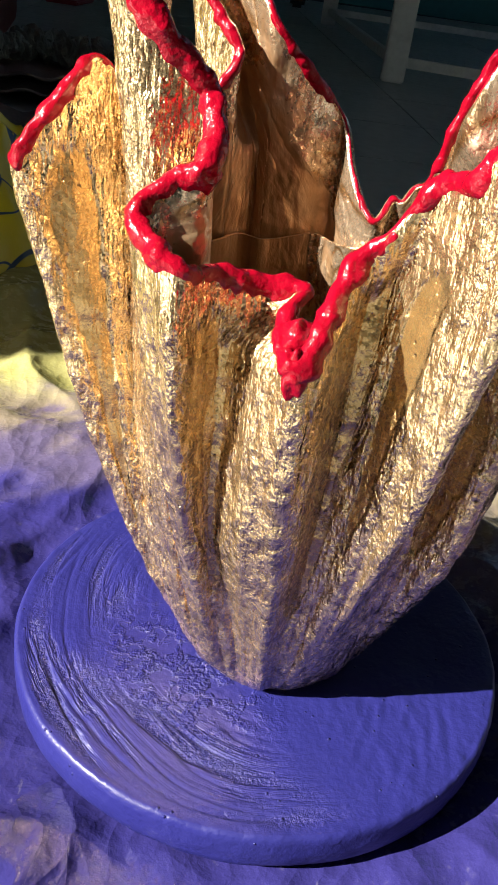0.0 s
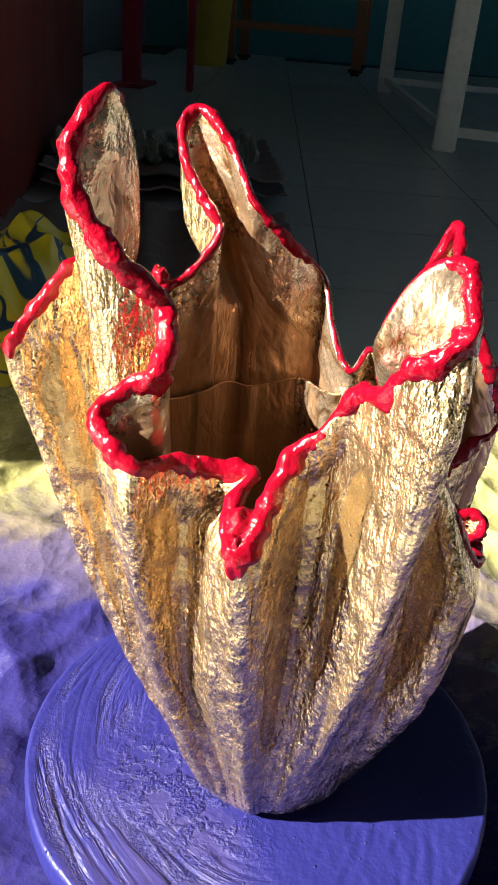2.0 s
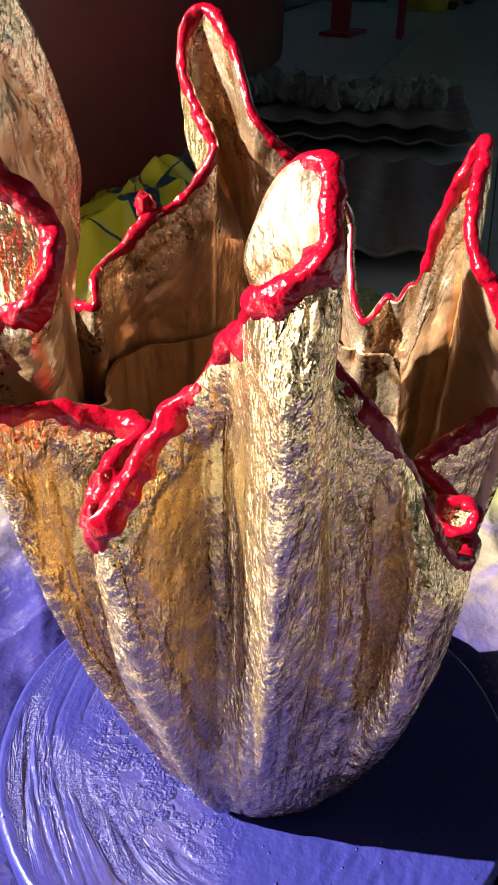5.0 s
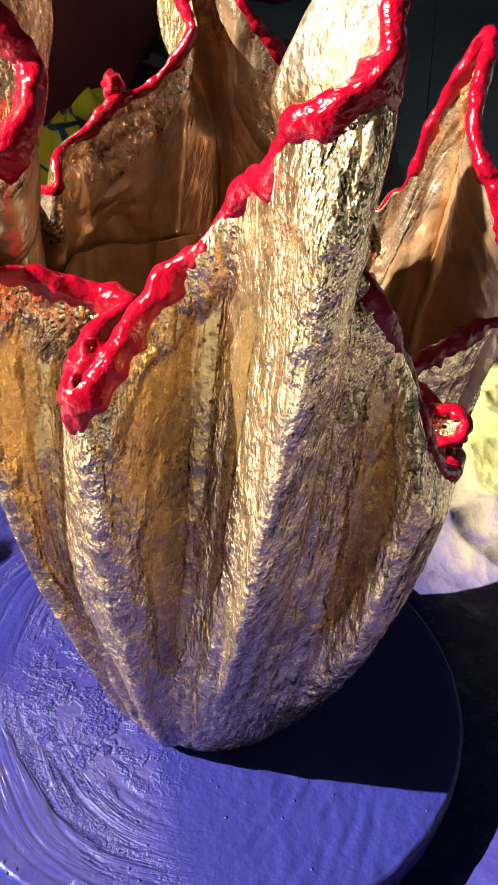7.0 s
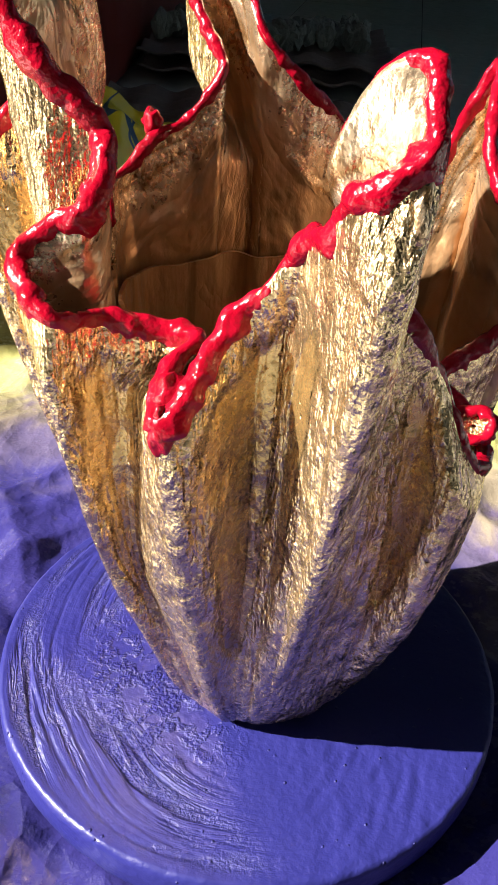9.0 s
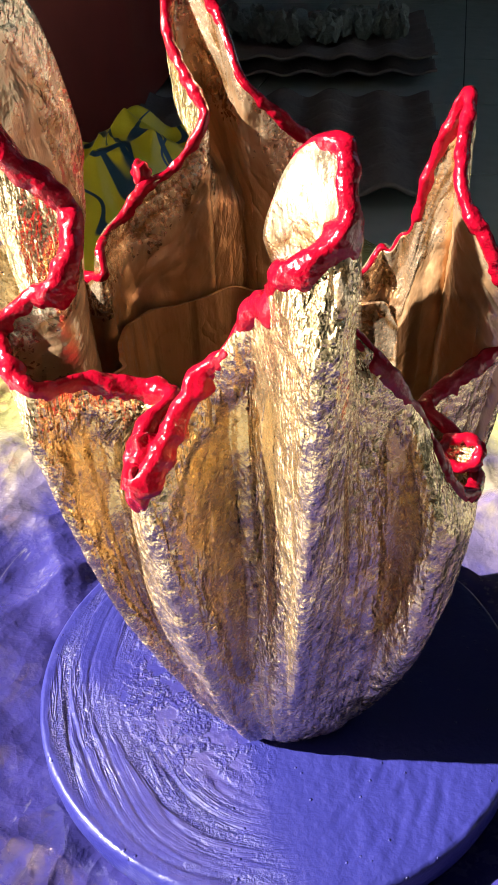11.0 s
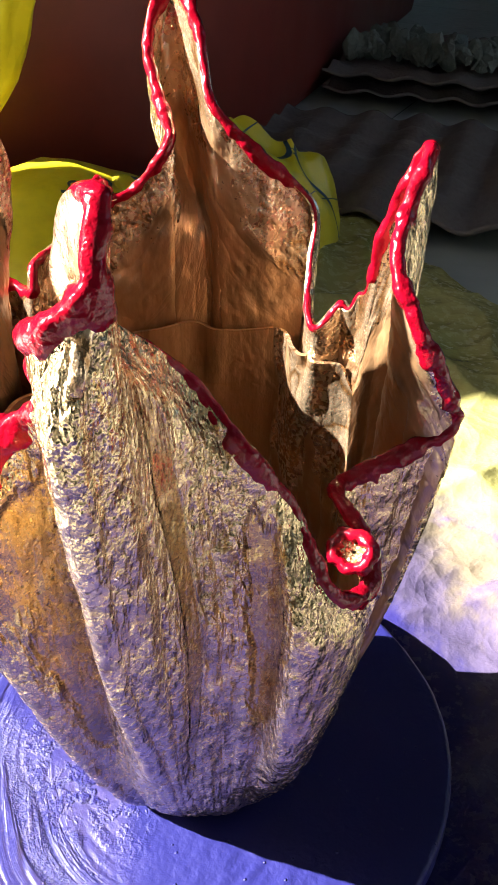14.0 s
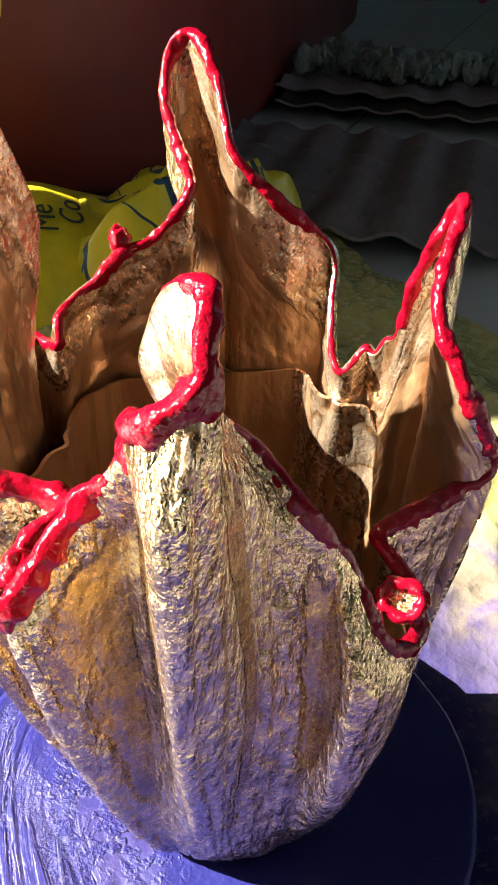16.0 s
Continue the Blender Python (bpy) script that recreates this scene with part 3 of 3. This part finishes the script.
    # lining inside, with its cut top edge: follows the cloth at each height, a little inside it
    angles = np.radians(np.linspace(59, 238, 190))
    deg = np.degrees(angles)
    tops = np.interp(deg, (59, 62, 67, 77, 92, 238), (0.205, 0.232, 0.248, 0.250, 0.246, 0.243))
    rows, levels = [], 34
    for t in range(levels):
        f = t / (levels - 1)
        z = 0.045 + (tops - 0.045) * f
        line = []
        for a, h in zip(angles, z):
            k = np.clip((S[:, :, 2] < h).sum(0), 1, nv - 1)
            col = np.arange(nu)
            w = ((h - S[k - 1, col, 2]) / (S[k, col, 2] - S[k - 1, col, 2] + 1e-9)).clip(0, 1)[:, None]
            P = S[k - 1, col] * (1 - w) + S[k, col] * w
            dx, dy = P[:, 0] - BASE.x, P[:, 1] - BASE.y
            th, rad = np.arctan2(dy, dx), np.hypot(dx, dy)
            line.append(rad[np.abs((th - a + math.pi) % (2 * math.pi) - math.pi) < 0.10].min())
        near = np.convolve(np.pad(np.array(line), 6, "edge"), np.ones(13) / 13, "valid")
        near = near - np.interp(deg, (59, 66, 90, 104), (-0.001, -0.001, 0.0015, 0.0045))
        pleat = sum(g * np.exp(-((deg - c) / w) ** 2) for c, w, g in ((196, 3, 0.004), (120, 3, 0.003), (150, 12, 0.004)))
        for a, r, h, q in zip(angles, near, z, pleat):
            top = 0.004 * noise.noise(Vector((math.cos(a) * 4, math.sin(a) * 4, 2))) * f
            r += 0.0045 * max(0, 1 - abs(math.degrees(a) - 76) / 26) * f * (1 - 2.2 * abs(noise.noise(Vector((math.cos(a) * 7, math.sin(a) * 7, h * 30)))) - 0.6)
            r -= q * f + 0.002 * noise.noise(Vector((math.cos(a) * 6, math.sin(a) * 6, h * 14)))
            rows.append((BASE.x + r * math.cos(a), BASE.y + r * math.sin(a), h + top))
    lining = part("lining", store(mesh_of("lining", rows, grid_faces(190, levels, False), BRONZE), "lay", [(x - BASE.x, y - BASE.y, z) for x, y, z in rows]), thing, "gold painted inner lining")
    # paler paint on the upper right part imitates the bright sunlit highlight there
    store(lining.data, "finish", [(0, 0.95 * min(1, max(0, (108 - d) / 10)) * min(1, f / 22), 0) for f in range(levels) for d in deg])
    lining.modifiers.new("thickness", "SOLIDIFY").thickness = 0.002
    lining.modifiers.new("crisp_edge", "EDGE_SPLIT").split_angle = radians(50)
    return thing


planter = build_planter()

# ---- round board under the planter ----
def build_board():
    prof = [(0.0, 0.025), (0.05, 0.0252), (0.10, 0.0248), (0.140, 0.0250), (0.1448, 0.0246), (0.1466, 0.0228), (0.1472, 0.012), (0.1460, 0.003), (0.143, 0.0), (0.0, 0.0)]
    fine = []
    for (r0, z0), (r1, z1) in zip(prof, prof[1:]):
        n = max(1, int(math.hypot(r1 - r0, z1 - z0) / (0.0009 if z0 > 0.02 and r0 < 0.1466 else 0.003)))
        fine += [(r0 + (r1 - r0) * i / n, z0 + (z1 - z0) * i / n) for i in range(n)]
    fine.append(prof[-1])
    verts, faces = lathe(fine, 360)
    out, brush, work = [], [], []
    for x, y, z in verts:
        r, a = math.hypot(x, y), math.atan2(y, x)
        c, s = math.cos(a), math.sin(a)
        # brush strokes lie round the worked side, a little off the board's own circle
        turn = abs((math.degrees(a) - 222 + 180) % 360 - 180)
        part_ = min(1, max(0, 1.55 - turn / 58)) * min(1, max(0, (r - 0.062) / 0.03)) * min(1, max(0, (0.1435 - r) / 0.006))
        part_ *= min(1, max(0, 0.65 + 1.6 * noise.noise(Vector((x * 13, y * 13, 7)))))
        rr = r + 0.010 * math.sin(2 * a + 0.6) + 0.004 * noise.noise(Vector((x * 16, y * 16, 2)))
        cut = abs(noise.noise(Vector((rr * 95, c * 0.8, s * 0.8))))
        swirl = -max(0, 0.10 - cut) / 0.10 + 0.35 * noise.noise(Vector((rr * 330, c * 1.6, s * 1.6)))
        side_ = min(1, max(0, 1.4 - abs((math.degrees(a) + 38 + 180) % 360 - 180) / 22)) * min(1, max(0, (r - 0.06) / 0.03))
        ripple = side_ * noise.noise(Vector((x * 210, y * 75, 4)))
        dz = 0.0014 * swirl * part_ + 0.0007 * ripple + 0.0006 * noise.noise(Vector((x * 40, y * 40, 3)))
        if r > 0.1425:
            dz += 0.0006 * noise.noise(Vector((c * 14, s * 14, 1)))
        wob = 1 + 0.006 * noise.noise(Vector((c * 2, s * 2, 5))) + 0.004 * noise.noise(Vector((c * 9, s * 9, z * 200)))
        out.append((x * wob, y * wob, z + (dz if z > 0.02 and r > 0.001 else 0)))
        brush.append((rr, 0.06 * c, 0.06 * s))
        wet = max(0, 1 - abs((math.degrees(a) - 232 + 180) % 360 - 180) / 60) * max(0, 1 - abs(r - 0.066) / 0.045)
        work.append((part_, min(1, 1.6 * wet), 0))
    ob = part("round_board", store(store(mesh_of("round_board", out, faces, BLUE), "brush", brush), "work", work))
    ob.matrix_basis = pose(0.0466, 0.4059, 0.001)
    return tagged(ob, "thick round board brushed with glossy blue paint", "board")


build_board()

# ---- painted plastic sheet on the floor ----
def build_sheet():
    nx, ny = 520, 460
    x0, x1, y0 = -0.62, 0.60, 0.06
    verts = []
    for j in range(ny):
        for i in range(nx):
            x = x0 + (x1 - x0) * i / (nx - 1)
            y = y0 + (min(1.30, 1.12 - 0.62 * min(x, 0.2)) - y0) * j / (ny - 1)
            x += 0.05 * noise.noise(Vector((y * 5, 1, 0))) * (abs(x) / 0.6)
            y += 0.06 * noise.noise(Vector((x * 4, 9, 0))) * max(0, (y - 0.6))
            d = math.hypot(x - 0.0466, y - 0.4059)
            free = min(1, max(0, (d - 0.135) / 0.06))
            bend = 0.6 * noise.noise(Vector((x * 5, y * 5, 1)))
            z = 0.005 * noise.noise(Vector((x * 5, y * 5, 8)))
            for size, high, seed, turn in ((6, 0.013, 0.3, 0.6), (11, 0.008, 4.3, 2.1), (19, 0.0040, 9.1, 1.2)):
                u, w = x * math.cos(turn) + y * math.sin(turn), y * math.cos(turn) - x * math.sin(turn)
                z += high * (0.75 - 2.0 * abs(noise.noise(Vector((u * size * 0.55 + bend, w * size * 1.25 - bend, seed)))))
            z = max(z, -0.003)
            verts.append((x, y, -0.014 + (z + 0.003) * (0.15 + 0.85 * free) + 0.006))
    ob = part("painted_sheet", mesh_of("painted_sheet", verts, grid_faces(nx, ny, False), SHEET))
    return tagged(ob, "crumpled yellow plastic sheet smeared with blue paint", "sheet")


build_sheet()


def heap(name, centre, size, height, seed, material, label, category, n=120, crumple=1.0, power=0.6, turn=0.0):
    verts = []
    for j in range(n):
        for i in range(n):
            u, v = 2 * i / (n - 1) - 1, 2 * j / (n - 1) - 1
            q = max(abs(u), abs(v))
            edge = 1 + 0.18 * noise.noise(Vector((u * 2, v * 2, seed)))
            x, y = u * size[0] * edge, v * size[1] * edge
            k = max(0.0, 1 - (u * u + v * v))
            ridge = 1 - abs(noise.noise(Vector((x * 7 + seed, y * 7, seed)))) * 2
            fine = 1 - abs(noise.noise(Vector((x * 18 + seed, y * 18, 2)))) * 2
            z = height * k ** power * (0.75 + crumple * (0.4 * ridge - 0.2)) + 0.016 * crumple * fine * min(1, k * 4)
            verts.append((x, y, max(0.0, z) + 0.001))
    ob = part(name, mesh_of(name, verts, grid_faces(n, n, False), material))
    ob.matrix_basis = pose(*centre, 0, 0, turn)
    return tagged(ob, label, category)


heap("plastic_sack", (-0.44, 1.12, -0.016), (0.165, 0.24), 0.180, 3.3, SACK, "crumpled yellow plastic sack with dark printed lines", "sack")
flap = heap("plastic_sack", (-0.60, 0.97, -0.016), (0.20, 0.22), 0.152, 6.7, YELLOW, "smooth yellow plastic sack with dark printed words", "sack", crumple=0.10, power=0.75, turn=30)
bpy.context.view_layer.update()
for word, x, y in (("Me", -0.525, 0.934), ("Co", -0.515, 0.975)):
    cu = bpy.data.curves.new("printed_word", "FONT")
    cu.body, cu.size, cu.extrude = word, 0.047, 0.0004
    cu.align_x, cu.align_y = "CENTER", "CENTER"
    cu.materials.append(INK)
    hit, place, normal, _ = flap.ray_cast(flap.matrix_basis.inverted() @ Vector((x, y, 1)), (0, 0, -1))
    place, normal = flap.matrix_basis @ place, flap.matrix_basis.to_3x3() @ normal
    along = (Vector((-0.78, 0.62, 0)) - normal * normal.dot(Vector((-0.78, 0.62, 0)))).normalized()
    m4 = Matrix((along, normal.cross(along), normal)).transposed().to_4x4()
    word_ob = new("printed_word", cu)
    word_ob.parent = flap
    word_ob.matrix_basis = flap.matrix_basis.inverted() @ Matrix.Translation(place + normal * 0.003) @ m4

# ---- full standing sack ----
verts, nseg, nring = [], 72, 48
for j in range(nring):
    f = math.pi * j / (nring - 1)
    for i in range(nseg):
        a = 2 * math.pi * i / nseg
        d = Vector((math.sin(f) * math.cos(a), math.sin(f) * math.sin(a), -math.cos(f)))
        w = 1 + 0.05 * noise.noise(d * 3) + 0.03 * (1 - 2 * abs(noise.noise(d * 7)))
        k = max(0.0, math.sin(f)) ** 0.6
        verts.append((0.36 * d.x * w * k, 0.10 * d.y * w * k, max(0.0, 0.46 + 0.46 * d.z)))
bag = part("full_sack", mesh_of("full_sack", verts, grid_faces(nseg, nring, True), YELLOW))
bag.matrix_basis = pose(-0.95, 0.98, -0.016)
tagged(bag, "bulging yellow plastic sack standing beside the drum", "sack")

# ---- long tub with a rounded end ----
def build_tub():
    thing = empty("maroon_tub", (0, 0, -0.016), label="long dark maroon plastic tub with a rounded end", category="tub")
    far, ahead, right = Vector((-1.16, 3.45, 0)), Vector((-0.26, 0.965, 0)), Vector((0.965, 0.26, 0))
    radius, length = 0.62, 1.85

    def ring(out, z):
        near = far - ahead * length - right * radius
        pts = [near + right * (radius + out) * math.cos(a) - ahead * (radius + out) * math.sin(a) for a in [math.pi * i / 48 for i in range(49)]]
        pts += [far - right * (2 * radius + out), far + right * out]
        return [(p.x, p.y, z) for p in pts]

    def wall(rows):
        n = 51
        return [p for r in rows for p in ring(*r)], grid_faces(n, len(rows), True)

    part("body", mesh_of("body", *wall([(-0.05, 0.0), (-0.02, 0.004), (-0.005, 0.02), (0.0, 0.045), (0.008, 0.4), (0.02, 1.30), (0.0, 1.30), (-0.02, 0.4), (-0.06, 0.05)]), DRUM), thing)
    part("rim", mesh_of("rim", *wall([(0.021, 1.24), (0.05, 1.25), (0.055, 1.29), (0.04, 1.315), (0.0, 1.318), (-0.02, 1.305)]), DRUM), thing, "rolled maroon rim")
    return thing


build_tub()


# ---- moulded egg trays ----
def egg_tray(at, turn, label, layers, deep):
    n, pitch, cups = 97, 0.1, 6
    half = pitch * cups / 2
    thing = empty("egg_tray", (at[0], at[1], -0.016), label=label, category="egg tray", group="egg trays on the tiles")
    thing.matrix_basis = pose(at[0], at[1], -0.016, 0, 0, turn)
    for k in range(layers):
        verts = []
        for j in range(n):
            for i in range(n):
                x, y = half * (2 * i / (n - 1) - 1), half * (2 * j / (n - 1) - 1)
                z = 0.030 + deep * (math.cos(2 * math.pi * x / pitch) + math.cos(2 * math.pi * y / pitch)) * (0.8 + 0.4 * noise.noise(Vector((x * 5, y * 5, at[0]))))
                x += 0.01 * noise.noise(Vector((y * 6, k, 1)))
                verts.append((x, y, max(0.001, z) + 0.035 * k))
        tray = part("tray", mesh_of("tray", verts, grid_faces(n, n, False), PULP), thing)
        tray.modifiers.new("thickness", "SOLIDIFY").thickness = 0.006
    return thing


egg_tray((-0.36, 1.56), 14, "dark grey moulded pulp egg tray on the tiles", 1, 0.009)
egg_tray((-0.53, 2.36), 14, "stacked dark grey egg trays under off-white wadding", 2, 0.0065)
bm = bmesh.new()
for i in range(130):
    u = random.random()
    x, y = -0.27 + 0.50 * u, -0.10 + 0.05 * math.sin(9 * u) + random.uniform(-0.07, 0.07)
    m4 = Matrix.Translation((x, y, random.uniform(-0.012, 0.012))) @ Matrix.Rotation(random.uniform(-0.6, 0.6), 4, "X") @ Matrix.Rotation(random.uniform(0, 6), 4, "Z")
    made = bmesh.ops.create_icosphere(bm, subdivisions=2, radius=random.uniform(0.014, 0.026), matrix=m4 @ Matrix.Diagonal((1, 0.6, 1.3, 1)))
    for v in made["verts"]:
        v.co += 0.012 * noise.noise_vector(v.co * 45)
me = bpy.data.meshes.new("wadding")
bm.to_mesh(me)
bm.free()
me.materials.append(TUFT)
tufts = part("wadding", me)
tufts.matrix_basis = pose(-0.53, 2.36, 0.088, 0, 0, 14)
tagged(tufts, "torn off-white wadding heaped on the egg trays", "wadding", kind="stuff")

# ---- white table frame ----
table = empty("white_table", (0, 0, -0.016), label="white painted wooden table frame with low stretchers", category="table")
LEGS = [(0.262, 3.43), (-0.026, 5.57), (1.25, 3.28), (1.05, 5.5)]
for x, y in LEGS:
    box("leg", (0.085, 0.085, 0.74), (x, y, 0.37), WHITE, table, 0.006)
for (xa, ya), (xb, yb) in ((LEGS[0], LEGS[2]), (LEGS[1], LEGS[3]), (LEGS[0], LEGS[1]), (LEGS[2], LEGS[3])):
    box("stretcher", (math.hypot(xb - xa, yb - ya) - 0.08, 0.03, 0.035), ((xa + xb) / 2, (ya + yb) / 2, 0.07), WHITE, table, 0.004, turn=math.degrees(math.atan2(yb - ya, xb - xa)))
box("tabletop", (1.25, 2.4, 0.03), (0.63, 4.45, 0.756), WHITE, table, 0.006)

# ---- wooden chair far back ----
chair = empty("wooden_chair", (-0.73, 6.75, -0.016), label="orange-brown wooden chair with black feet and navy seat", category="chair")
for x in (-0.46, 0.46):
    for y in (-0.1, 0.5):
        leg = box("leg", (0.07, 0.07, 0.5), (x, y, 0.29), WOOD, chair, 0.005)
        box("rubber_foot", (0.10, 0.10, 0.06), (0, 0, -0.26), BLACK, leg, 0.02)
box("rail", (0.86, 0.03, 0.05), (0, -0.1, 0.27), WOOD, chair, 0.004)
box("seat", (0.92, 0.7, 0.28), (0, 0.2, 0.68), NAVY, chair, 0.03)

# ---- crimson post and ochre bin far back ----
stand = empty("crimson_stand", (-1.29, 4.55, -0.016), label="dark crimson plastic stand on one post", category="stand")
box("post", (0.09, 0.06, 0.9), (0, 0, 0.45), CRIMSON, stand, 0.01)
box("rod", (0.035, 0.035, 0.9), (0.30, 0.02, 0.45), CRIMSON, stand, 0.006)
box("foot", (0.16, 0.3, 0.02), (0, 0.05, 0.012), CRIMSON, stand, 0.005)
bin_ob = empty("ochre_bin", (-1.30, 6.4, -0.016), label="ochre plastic bin against the far wall", category="bin")
vb, fb = lathe([(0.0, 0.0), (0.13, 0.0), (0.135, 0.02), (0.16, 0.5), (0.17, 0.51), (0.16, 0.52), (0.15, 0.5), (0.0, 0.05)], 40)
part("bucket", mesh_of("bucket", vb, fb, OCHRE), bin_ob)

# ---- floor tiles ----
tile_mesh = box("tile", (0.467, 0.467, 0.012), (0, 0, -10), TILE, None, 0.0015)
md = tile_mesh.data
bpy.data.objects.remove(tile_mesh)
TURN = 8.3
ca, sa = math.cos(radians(TURN)), math.sin(radians(TURN))
for i in range(-9, 9):
    for j in range(-14, 16):
        u, v = 0.47 * (i + 0.5), 0.47 * j
        x, y = 0.35 + u * ca - v * sa, 2.3 + u * sa + v * ca
        if X0 + 0.2 < x < X1 - 0.2 and Y0 + 0.2 < y < Y1 - 0.2:
            t = part("tile", md, floor)
            t.matrix_basis = pose(x - (X0 + X1) / 2, y - (Y0 + Y1) / 2, 0.068 - 0.022, 0, 0, TURN)

# ---- bring the whole plan to its true size ----
for ob in list(scene.collection.objects):
    if ob.parent is None and ob.type not in ("CAMERA", "LIGHT"):
        ob.matrix_basis = Matrix.Scale(SIZE, 4) @ ob.matrix_basis
